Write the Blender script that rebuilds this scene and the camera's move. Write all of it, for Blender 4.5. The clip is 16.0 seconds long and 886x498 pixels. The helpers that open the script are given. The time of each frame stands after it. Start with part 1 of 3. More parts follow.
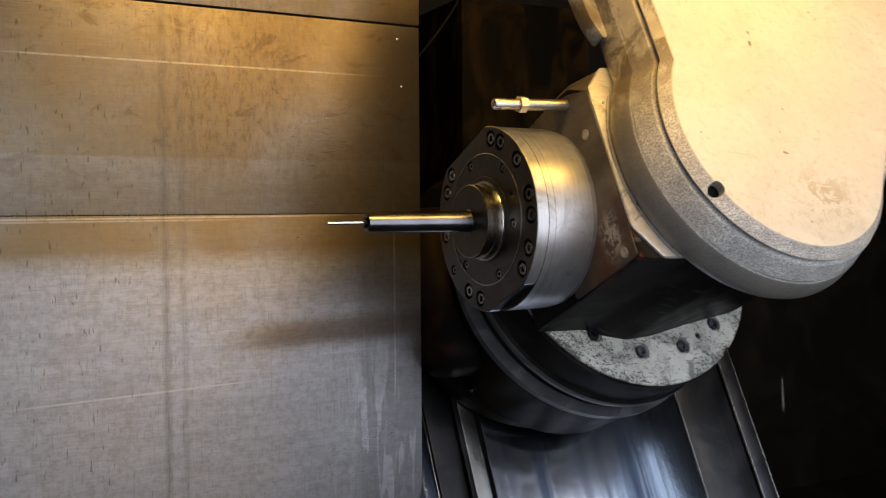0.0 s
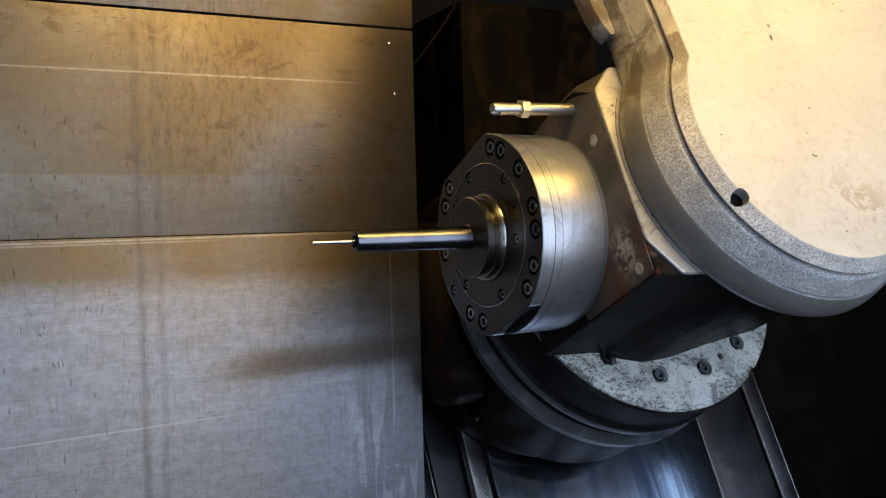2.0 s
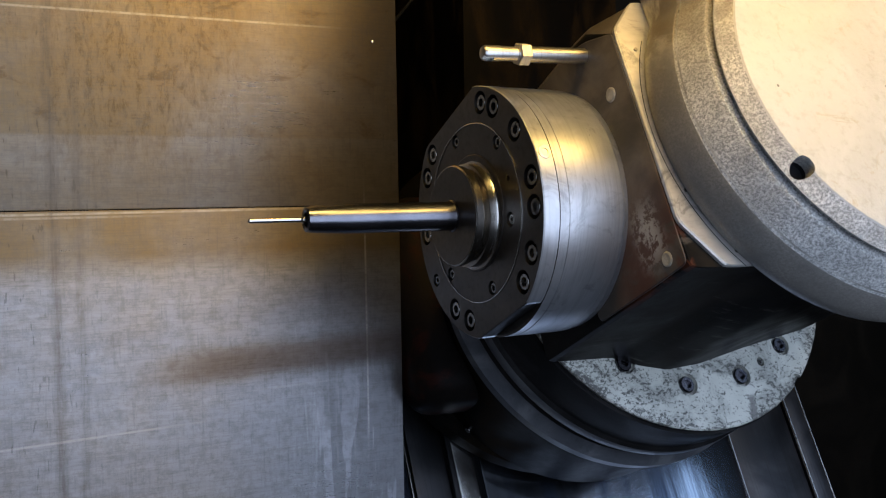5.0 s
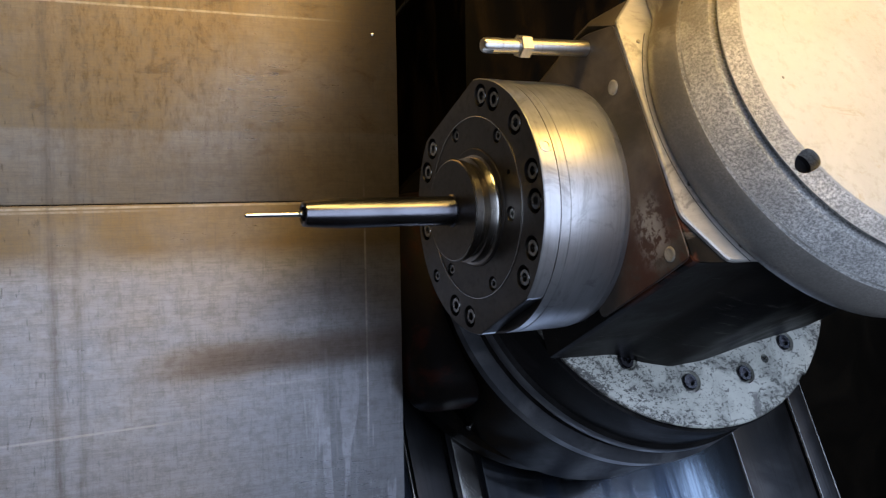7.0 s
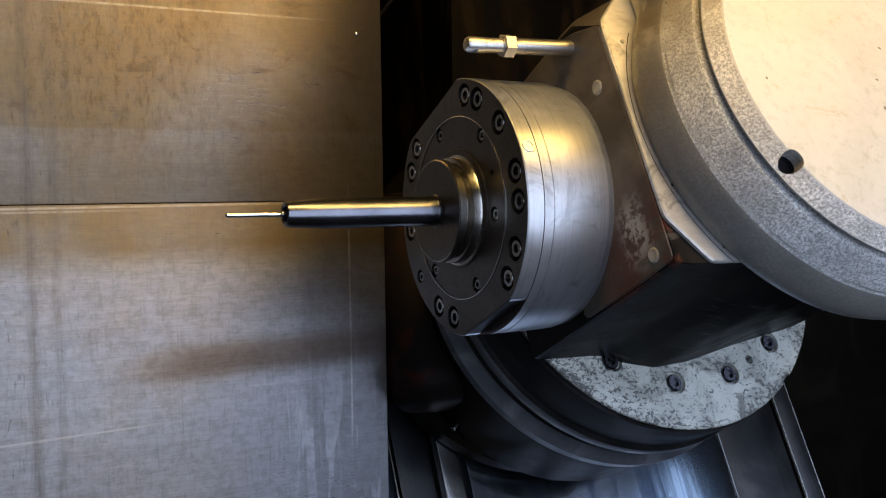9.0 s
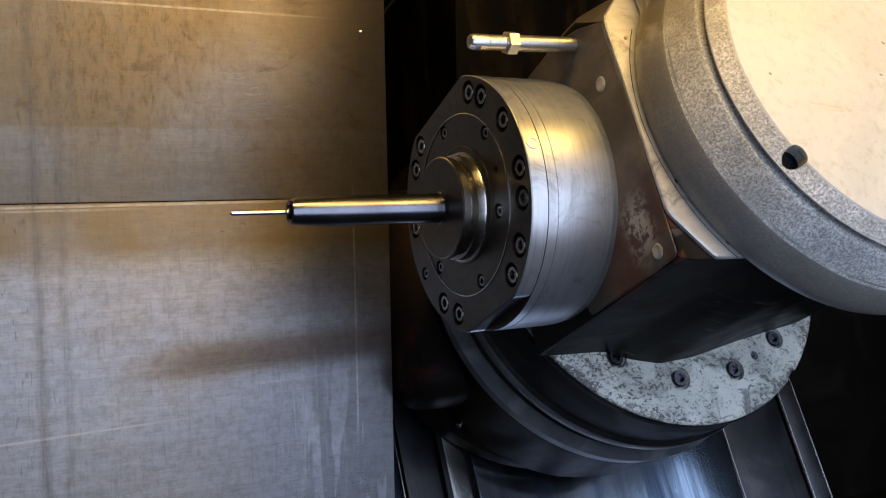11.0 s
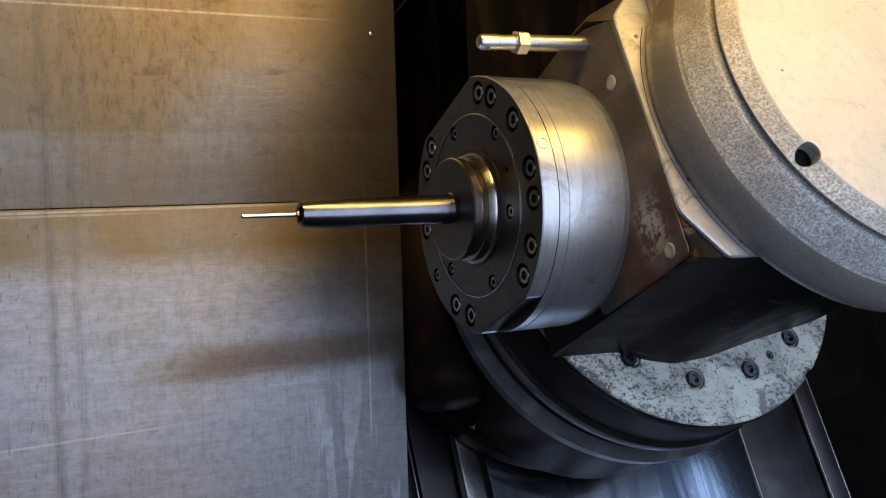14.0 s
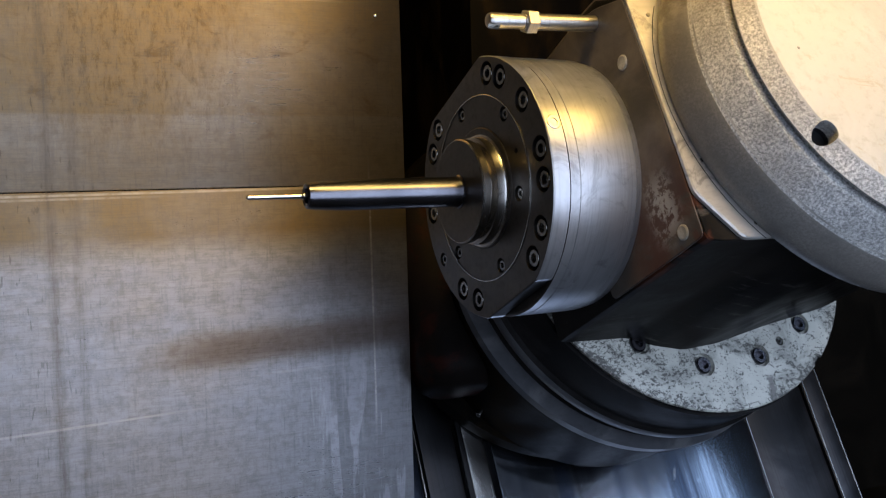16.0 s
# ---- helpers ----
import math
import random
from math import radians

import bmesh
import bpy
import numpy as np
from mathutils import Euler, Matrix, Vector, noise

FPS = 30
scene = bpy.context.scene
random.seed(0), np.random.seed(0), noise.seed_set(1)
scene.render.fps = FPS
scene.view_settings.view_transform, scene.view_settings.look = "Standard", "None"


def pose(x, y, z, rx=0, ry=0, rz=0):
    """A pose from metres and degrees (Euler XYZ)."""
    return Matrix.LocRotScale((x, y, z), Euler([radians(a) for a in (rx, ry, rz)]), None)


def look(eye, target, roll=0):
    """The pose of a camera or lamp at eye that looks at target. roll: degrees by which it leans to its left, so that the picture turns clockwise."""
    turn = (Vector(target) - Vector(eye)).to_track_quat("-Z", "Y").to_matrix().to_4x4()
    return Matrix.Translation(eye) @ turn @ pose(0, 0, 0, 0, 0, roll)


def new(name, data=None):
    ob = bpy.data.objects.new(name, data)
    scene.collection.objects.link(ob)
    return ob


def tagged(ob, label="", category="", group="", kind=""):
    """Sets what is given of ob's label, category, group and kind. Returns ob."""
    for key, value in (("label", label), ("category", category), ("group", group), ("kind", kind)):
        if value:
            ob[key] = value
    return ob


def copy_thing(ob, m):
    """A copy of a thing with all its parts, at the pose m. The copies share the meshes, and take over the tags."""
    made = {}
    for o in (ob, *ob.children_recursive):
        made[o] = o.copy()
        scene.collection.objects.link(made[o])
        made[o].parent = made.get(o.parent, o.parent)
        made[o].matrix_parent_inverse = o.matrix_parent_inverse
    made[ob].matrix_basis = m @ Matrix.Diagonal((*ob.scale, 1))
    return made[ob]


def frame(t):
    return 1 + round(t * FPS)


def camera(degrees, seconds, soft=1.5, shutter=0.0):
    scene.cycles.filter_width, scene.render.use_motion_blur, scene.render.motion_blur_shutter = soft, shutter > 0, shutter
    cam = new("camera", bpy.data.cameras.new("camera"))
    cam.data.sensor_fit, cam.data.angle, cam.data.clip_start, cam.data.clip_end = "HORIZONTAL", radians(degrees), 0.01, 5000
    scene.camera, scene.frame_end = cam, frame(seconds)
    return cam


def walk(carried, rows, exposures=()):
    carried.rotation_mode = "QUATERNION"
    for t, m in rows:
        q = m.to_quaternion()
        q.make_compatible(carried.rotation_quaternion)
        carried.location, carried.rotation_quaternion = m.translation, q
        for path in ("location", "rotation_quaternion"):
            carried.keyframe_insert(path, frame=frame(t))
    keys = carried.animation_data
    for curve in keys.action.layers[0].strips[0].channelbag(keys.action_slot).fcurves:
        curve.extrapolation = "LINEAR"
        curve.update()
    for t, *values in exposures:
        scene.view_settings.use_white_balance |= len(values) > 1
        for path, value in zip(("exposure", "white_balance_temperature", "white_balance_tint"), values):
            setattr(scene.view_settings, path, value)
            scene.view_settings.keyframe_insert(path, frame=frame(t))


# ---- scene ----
cam = camera(52.4, 16.0, 1.2, 0.6)
PATH = [
    (0, (0.021, 0.021, 1.209), (0.931, 1.8, 1.126), -0.4),
    (0.5, (0.044, 0.058, 1.205), (0.925, 1.852, 1.136), -1.0),
    (1, (0.06, 0.068, 1.212), (0.934, 1.866, 1.155), -1.3),
    (1.5, (0.068, 0.079, 1.21), (0.942, 1.877, 1.154), -1.5),
    (2, (0.065, 0.08, 1.211), (0.954, 1.871, 1.158), -1.5),
    (2.5, (0.067, 0.091, 1.2), (0.98, 1.87, 1.166), -1.7),
    (2.7, (0.083, 0.108, 1.207), (0.986, 1.892, 1.183), -1.7),
    (2.8, (0.092, 0.117, 1.21), (0.968, 1.915, 1.192), -1.6),
    (2.9, (0.103, 0.126, 1.211), (0.945, 1.94, 1.202), -1.4),
    (3, (0.11, 0.135, 1.213), (0.932, 1.958, 1.205), -1.3),
    (3.2, (0.119, 0.149, 1.221), (0.926, 1.978, 1.217), -0.9),
    (3.5, (0.133, 0.172, 1.218), (0.937, 2.002, 1.199), -0.6),
    (4, (0.15, 0.189, 1.219), (0.977, 2.008, 1.144), -0.4),
    (4.5, (0.161, 0.202, 1.212), (1.005, 2.012, 1.109), -0.7),
    (6.8, (0.16, 0.217, 1.208), (1.026, 2.017, 1.102), -1.0),
    (7, (0.167, 0.216, 1.208), (1.012, 2.025, 1.096), -0.9),
    (7.5, (0.175, 0.229, 1.205), (1.02, 2.038, 1.09), -1.0),
    (8, (0.173, 0.226, 1.202), (1.031, 2.028, 1.079), -0.9),
    (8.5, (0.171, 0.221, 1.206), (1.035, 2.021, 1.091), -0.8),
    (9, (0.172, 0.218, 1.208), (1.04, 2.017, 1.096), -0.8),
    (11.5, (0.172, 0.215, 1.208), (1.025, 2.02, 1.089), -1.1),
    (12, (0.172, 0.213, 1.209), (1.019, 2.021, 1.098), -1.1),
    (12.5, (0.173, 0.215, 1.207), (1.011, 2.028, 1.1), -1.2),
    (13, (0.174, 0.217, 1.205), (1.002, 2.034, 1.091), -1.2),
    (13.5, (0.174, 0.216, 1.206), (1.001, 2.033, 1.094), -1.3),
    (14, (0.175, 0.217, 1.207), (1.002, 2.034, 1.095), -1.6),
    (14.5, (0.175, 0.215, 1.207), (1.005, 2.032, 1.1), -1.6),
    (15, (0.176, 0.219, 1.206), (1.007, 2.035, 1.094), -1.6),
    (15.5, (0.176, 0.227, 1.201), (1.006, 2.042, 1.081), -1.7),
    (16, (0.173, 0.228, 1.2), (1.002, 2.044, 1.072), -1.6),
]
TINT = [(0.0, 0.12, 6900, 18), (1.0, 0.07, 5850, 14), (4.0, 0.05, 5600, 15), (7.0, 0.08, 5680, 17), (16.0, 0.09, 5700, 17)]
walk(cam, [(t, look(eye, target, roll)) for t, eye, target, roll in PATH], TINT)

# ---- light ----
world = bpy.data.worlds.new("workshop_world")
scene.world = world
world.use_nodes = True
world.node_tree.nodes["Background"].inputs[0].default_value = (0.55, 0.62, 0.72, 1)
world.node_tree.nodes["Background"].inputs[1].default_value = 0.05


def area_lamp(name, eye, target, sx, sy, watts, colour):
    lamp = bpy.data.lights.new(name, "AREA")
    lamp.shape, lamp.size, lamp.size_y, lamp.energy, lamp.color = "RECTANGLE", sx, sy, watts, colour
    ob = new(name, lamp)
    ob.matrix_world = look(eye, target)
    return ob


# daylight through the open door behind the camera, shop lights over it, and the warm work light of the machine
area_lamp("door_daylight", (0.70, -0.36, 1.27), (0.66, 0.9, 1.19), 2.20, 1.00, 15.5, (0.80, 0.90, 1.0))
area_lamp("side_daylight", (1.95, -0.22, 1.45), (0.85, 0.95, 0.9), 0.70, 0.60, 1.2, (0.58, 0.78, 1.0))
area_lamp("roof_light", (1.06, -0.10, 2.04), (0.55, 0.75, 1.2), 0.80, 0.22, 4.5, (1.0, 0.85, 0.60))
area_lamp("work_light", (0.42, 0.38, 2.00), (0.60, 0.72, 1.35), 0.50, 0.22, 6.8, (1.0, 0.62, 0.13))
area_lamp("work_light", (0.75, 0.34, 1.74), (0.60, 0.85, 1.30), 0.50, 0.14, 3.2, (1.0, 0.56, 0.07))


# ---- materials ----
def ramp(nt, src, stops):
    r = nt.nodes.new("ShaderNodeValToRGB")
    els = r.color_ramp.elements
    els[0].position, els[0].color = stops[0][0], (*stops[0][1], 1)
    els[1].position, els[1].color = stops[-1][0], (*stops[-1][1], 1)
    for p, c in stops[1:-1]:
        e = els.new(p)
        e.color = (*c, 1)
    nt.links.new(src, r.inputs[0])
    return r.outputs[0]


def coords(nt, scale=(1, 1, 1), turn=(0, 0, 0), which="Object"):
    tc = nt.nodes.new("ShaderNodeTexCoord")
    mp = nt.nodes.new("ShaderNodeMapping")
    mp.inputs["Scale"].default_value = scale
    mp.inputs["Rotation"].default_value = [radians(a) for a in turn]
    nt.links.new(tc.outputs[which], mp.inputs[0])
    return mp.outputs[0]


def noise_tex(nt, vec, scale, detail=4, rough=0.55, distort=0.0):
    n = nt.nodes.new("ShaderNodeTexNoise")
    n.inputs["Scale"].default_value, n.inputs["Detail"].default_value = scale, detail
    n.inputs["Roughness"].default_value, n.inputs["Distortion"].default_value = rough, distort
    nt.links.new(vec, n.inputs["Vector"])
    return n.outputs["Fac"]


def mixc(nt, fac, a, b, mode="MIX"):
    m = nt.nodes.new("ShaderNodeMix")
    m.data_type, m.blend_type = "RGBA", mode
    for k, v in ((0, fac), (6, a), (7, b)):
        if isinstance(v, (int, float)):
            m.inputs[k].default_value = v
        elif isinstance(v, tuple):
            m.inputs[k].default_value = (*v, 1)
        else:
            nt.links.new(v, m.inputs[k])
    return m.outputs[2]


def maths(nt, op, a, b=0.0, clamp=False):
    m = nt.nodes.new("ShaderNodeMath")
    m.operation, m.use_clamp = op, clamp
    for k, v in ((0, a), (1, b)):
        if isinstance(v, (int, float)):
            m.inputs[k].default_value = v
        else:
            nt.links.new(v, m.inputs[k])
    return m.outputs[0]


def span(nt, v, lo, hi, out_lo=0.0, out_hi=1.0):
    m = nt.nodes.new("ShaderNodeMapRange")
    m.interpolation_type = "SMOOTHSTEP"
    for k, x in (("From Min", lo), ("From Max", hi), ("To Min", out_lo), ("To Max", out_hi)):
        m.inputs[k].default_value = x
    nt.links.new(v, m.inputs["Value"])
    return m.outputs["Result"]


def axes(nt):
    tc = nt.nodes.new("ShaderNodeTexCoord")
    s = nt.nodes.new("ShaderNodeSeparateXYZ")
    nt.links.new(tc.outputs["Object"], s.inputs[0])
    return s.outputs


def material(name, metal=0.0, rough=0.5):
    m = bpy.data.materials.new(name)
    m.use_nodes = True
    b = m.node_tree.nodes["Principled BSDF"]
    b.inputs["Metallic"].default_value, b.inputs["Roughness"].default_value = metal, rough
    return m, m.node_tree, b


def bump(nt, b, height, strength, distance=0.001):
    n = nt.nodes.new("ShaderNodeBump")
    n.inputs["Strength"].default_value, n.inputs["Distance"].default_value = strength, distance
    nt.links.new(height, n.inputs["Height"])
    nt.links.new(n.outputs[0], b.inputs["Normal"])


def worn_steel(name, c0, c1, rough=(0.22, 0.42), brush=(1, 1, 1), scale=60, stain=0.0, metal=1.0, relief=0.12):
    """Machined steel with brush marks along one axis, smears and a few stains."""
    m, nt, b = material(name, metal)
    fine = noise_tex(nt, coords(nt, brush), scale, 6, 0.65)
    smear = noise_tex(nt, coords(nt), 14, 5, 0.6, 0.6)
    col = mixc(nt, span(nt, smear, 0.35, 0.7), c0, c1)
    col = mixc(nt, maths(nt, "MULTIPLY", span(nt, fine, 0.45, 0.75), 0.35), col, tuple(v * 0.45 for v in c0))
    if stain:
        col = mixc(nt, maths(nt, "MULTIPLY", span(nt, noise_tex(nt, coords(nt), 38, 6, 0.7, 1.0), 0.55, 0.68), stain), col, (0.05, 0.04, 0.035))
    nt.links.new(col, b.inputs["Base Color"])
    nt.links.new(span(nt, maths(nt, "ADD", maths(nt, "MULTIPLY", fine, 0.5), maths(nt, "MULTIPLY", smear, 0.5)), 0.3, 0.7, *rough), b.inputs["Roughness"])
    bump(nt, b, fine, relief, 0.0004)
    return m


def oily_dark(name, base, stained, rough=(0.35, 0.6), scale=9, streak=(1, 1, 1), rust=None, sheen=0.12):
    """Dark oil-soaked casting: patches of dirt, drips and a fine grain."""
    m, nt, b = material(name)
    big = noise_tex(nt, coords(nt, streak), scale, 6, 0.62, 0.8)
    fine = noise_tex(nt, coords(nt), 160, 4, 0.6)
    col = mixc(nt, span(nt, big, 0.42, 0.72), base, stained)
    col = mixc(nt, maths(nt, "MULTIPLY", span(nt, fine, 0.5, 0.75), 0.4), col, tuple(v * 0.4 for v in base))
    if rust:
        col = mixc(nt, span(nt, noise_tex(nt, coords(nt), 21, 6, 0.7, 0.5), 0.52, 0.62), col, rust)
    nt.links.new(col, b.inputs["Base Color"])
    nt.links.new(span(nt, big, 0.3, 0.7, *rough), b.inputs["Roughness"])
    b.inputs["Specular IOR Level"].default_value = sheen
    bump(nt, b, fine, 0.25, 0.0006)
    return m


def panel_steel():
    """Sheet steel way cover: rolled grain along its length, vertical drip marks, brown coolant film on its upper part."""
    m, nt, b = material("way_cover_steel", 0.82)
    x, y, z = axes(nt)
    grain = noise_tex(nt, coords(nt, (9, 1, 130)), 6, 6, 0.75)
    grain2 = noise_tex(nt, coords(nt, (2.2, 1, 26)), 5, 5, 0.65)
    drips = noise_tex(nt, coords(nt, (110, 1, 7)), 4, 6, 0.7)
    cloud = noise_tex(nt, coords(nt), 7, 5, 0.6, 0.4)
    zw = maths(nt, "ADD", z, maths(nt, "MULTIPLY", maths(nt, "SUBTRACT", cloud, 0.5), 0.012))
    col = mixc(nt, span(nt, grain2, 0.35, 0.65), (0.212, 0.216, 0.232), (0.242, 0.247, 0.262))
    # dried coolant: a brown film above, a thinner one along the fold
    film = maths(nt, "MULTIPLY", span(nt, z, 1.2645, 1.2675, 0.80, 1.0), span(nt, zw, 1.145, 1.180))
    film = maths(nt, "ADD", film, maths(nt, "MULTIPLY", span(nt, zw, 1.145, 1.180), span(nt, z, 1.206, 1.210, 0.30, 0.0)), True)
    film = maths(nt, "MULTIPLY", film, span(nt, cloud, 0.25, 0.62, 0.7, 1.0))
    col = mixc(nt, maths(nt, "MULTIPLY", film, 0.88), col, (0.128, 0.088, 0.030))
    # brown blotches where coolant dried, mostly high up
    blot = maths(nt, "MULTIPLY", span(nt, noise_tex(nt, coords(nt, (9, 1, 16)), 2.2, 6, 0.7, 0.6), 0.54, 0.68), span(nt, z, 1.16, 1.34))
    col = mixc(nt, maths(nt, "MULTIPLY", blot, 0.6), col, (0.06, 0.034, 0.012))
    col = mixc(nt, maths(nt, "MULTIPLY", span(nt, drips, 0.50, 0.75), 0.36), col, (0.075, 0.072, 0.07))
    col = mixc(nt, maths(nt, "MULTIPLY", span(nt, grain, 0.45, 0.72), 0.32), col, (0.08, 0.076, 0.07))
    tan = nt.nodes.new("ShaderNodeCombineXYZ")
    tan.inputs[2].default_value = 1.0
    nt.links.new(tan.outputs[0], b.inputs["Tangent"])
    b.inputs["Anisotropic"].default_value = 0.82
    # a cluster of brown drip stains, and pale wiped runs low down near the end
    runs = noise_tex(nt, coords(nt, (55, 1, 20)), 3.0, 7, 0.78, 0.3)
    where = maths(nt, "MULTIPLY", span(nt, maths(nt, "ABSOLUTE", maths(nt, "SUBTRACT", x, 0.255)), 0.03, 0.13, 1.0, 0.0), span(nt, z, 1.20, 1.30))
    col = mixc(nt, maths(nt, "MULTIPLY", maths(nt, "MULTIPLY", span(nt, runs, 0.42, 0.70), where), 0.62), col, (0.050, 0.030, 0.010))
    pale = maths(nt, "MULTIPLY", span(nt, noise_tex(nt, coords(nt, (75, 1, 6)), 2.2, 4, 0.6, 0.3), 0.55, 0.66), maths(nt, "MULTIPLY", span(nt, x, 0.33, 0.40), span(nt, z, 1.06, 1.14, 1.0, 0.0)))
    col = mixc(nt, maths(nt, "MULTIPLY", pale, 0.4), col, (0.34, 0.35, 0.37))
    # oil film on the end strip, and one pale scratch up it
    endx = maths(nt, "ADD", x, maths(nt, "MULTIPLY", maths(nt, "SUBTRACT", drips, 0.5), 0.012))
    strip = maths(nt, "MULTIPLY", span(nt, endx, 0.388, 0.402), span(nt, z, 1.10, 1.20, 0.34, 0.12))
    col = mixc(nt, strip, col, (0.085, 0.088, 0.10))
    tongue = maths(nt, "MULTIPLY", span(nt, noise_tex(nt, coords(nt, (48, 1, 5)), 1.6, 3, 0.5, 0.4), 0.56, 0.60), maths(nt, "MULTIPLY", span(nt, x, 0.375, 0.40), span(nt, z, 0.98, 1.085, 1.0, 0.0)))
    col = mixc(nt, maths(nt, "MULTIPLY", tongue, 0.5), col, (0.36, 0.37, 0.40))
    upline = maths(nt, "MULTIPLY", span(nt, maths(nt, "ABSOLUTE", maths(nt, "SUBTRACT", x, 0.4405)), 0.0003, 0.0013, 0.45, 0.0), maths(nt, "MULTIPLY", span(nt, z, 0.99, 1.02), span(nt, z, 1.17, 1.24, 1.0, 0.0)))
    col = mixc(nt, maths(nt, "MULTIPLY", upline, span(nt, grain, 0.3, 0.55)), col, (0.5, 0.49, 0.47))
    mott = noise_tex(nt, coords(nt), 130, 5, 0.75)
    col = mixc(nt, span(nt, mott, 0.42, 0.64, 0.0, 0.30), col, (0.085, 0.08, 0.072))
    # small dark vertical nicks on the far end
    nick = span(nt, noise_tex(nt, coords(nt, (300, 1, 60)), 1.0, 2, 0.5), 0.64, 0.70)
    nick = maths(nt, "MULTIPLY", nick, span(nt, x, 0.10, 0.30, 1.0, 0.0))
    col = mixc(nt, maths(nt, "MULTIPLY", nick, 0.5), col, (0.03, 0.025, 0.02))
    # two faint vertical rub lines
    for cx, wide, amount in ((0.186, 0.0065, 0.50), (0.204, 0.0060, 0.28)):
        wob = maths(nt, "ADD", x, maths(nt, "MULTIPLY", maths(nt, "SUBTRACT", cloud, 0.5), 0.006))
        near = span(nt, maths(nt, "ABSOLUTE", maths(nt, "SUBTRACT", wob, cx)), 0.0, wide, amount, 0.0)
        col = mixc(nt, maths(nt, "MULTIPLY", near, span(nt, drips, 0.3, 0.6, 0.4, 1.0)), col, (0.07, 0.06, 0.05))
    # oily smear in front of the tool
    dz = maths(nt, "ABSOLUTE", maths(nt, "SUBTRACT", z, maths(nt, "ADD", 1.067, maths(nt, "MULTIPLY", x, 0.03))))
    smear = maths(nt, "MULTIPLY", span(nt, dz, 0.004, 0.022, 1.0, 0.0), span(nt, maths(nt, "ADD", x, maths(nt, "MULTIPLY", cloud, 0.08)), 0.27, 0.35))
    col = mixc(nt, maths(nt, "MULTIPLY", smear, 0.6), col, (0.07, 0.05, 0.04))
    # fine long scratches
    for cz, slope, x0, x1, amount in ((1.362, 0.0, 0.02, 0.45, 0.26), (1.0215, 0.03, 0.02, 0.33, 0.30), (1.0420, 0.03, 0.32, 0.44, 0.16), (1.2035, 0.006, -0.3, 0.44, 0.36), (1.2010, 0.004, -0.3, 0.30, 0.22)):
        d = maths(nt, "ABSOLUTE", maths(nt, "SUBTRACT", z, maths(nt, "ADD", cz, maths(nt, "MULTIPLY", x, slope))))
        s = maths(nt, "MULTIPLY", maths(nt, "MULTIPLY", span(nt, d, 0.0003, 0.0014, amount, 0.0), span(nt, mott, 0.36, 0.58, 0.35, 1.0)), maths(nt, "MULTIPLY", span(nt, x, x0, x0 + 0.05), span(nt, x, x1 - 0.1, x1, 1.0, 0.0)))
        col = mixc(nt, s, col, (0.50, 0.48, 0.44))
    nt.links.new(col, b.inputs["Base Color"])
    r = maths(nt, "ADD", span(nt, grain, 0.3, 0.7, 0.28, 0.41), span(nt, cloud, 0.3, 0.7, -0.03, 0.07))
    r = maths(nt, "ADD", r, maths(nt, "MULTIPLY", smear, 0.15))
    nt.links.new(r, b.inputs["Roughness"])
    bump(nt, b, maths(nt, "ADD", grain, maths(nt, "MULTIPLY", drips, 0.5)), 0.18, 0.0005)
    return m


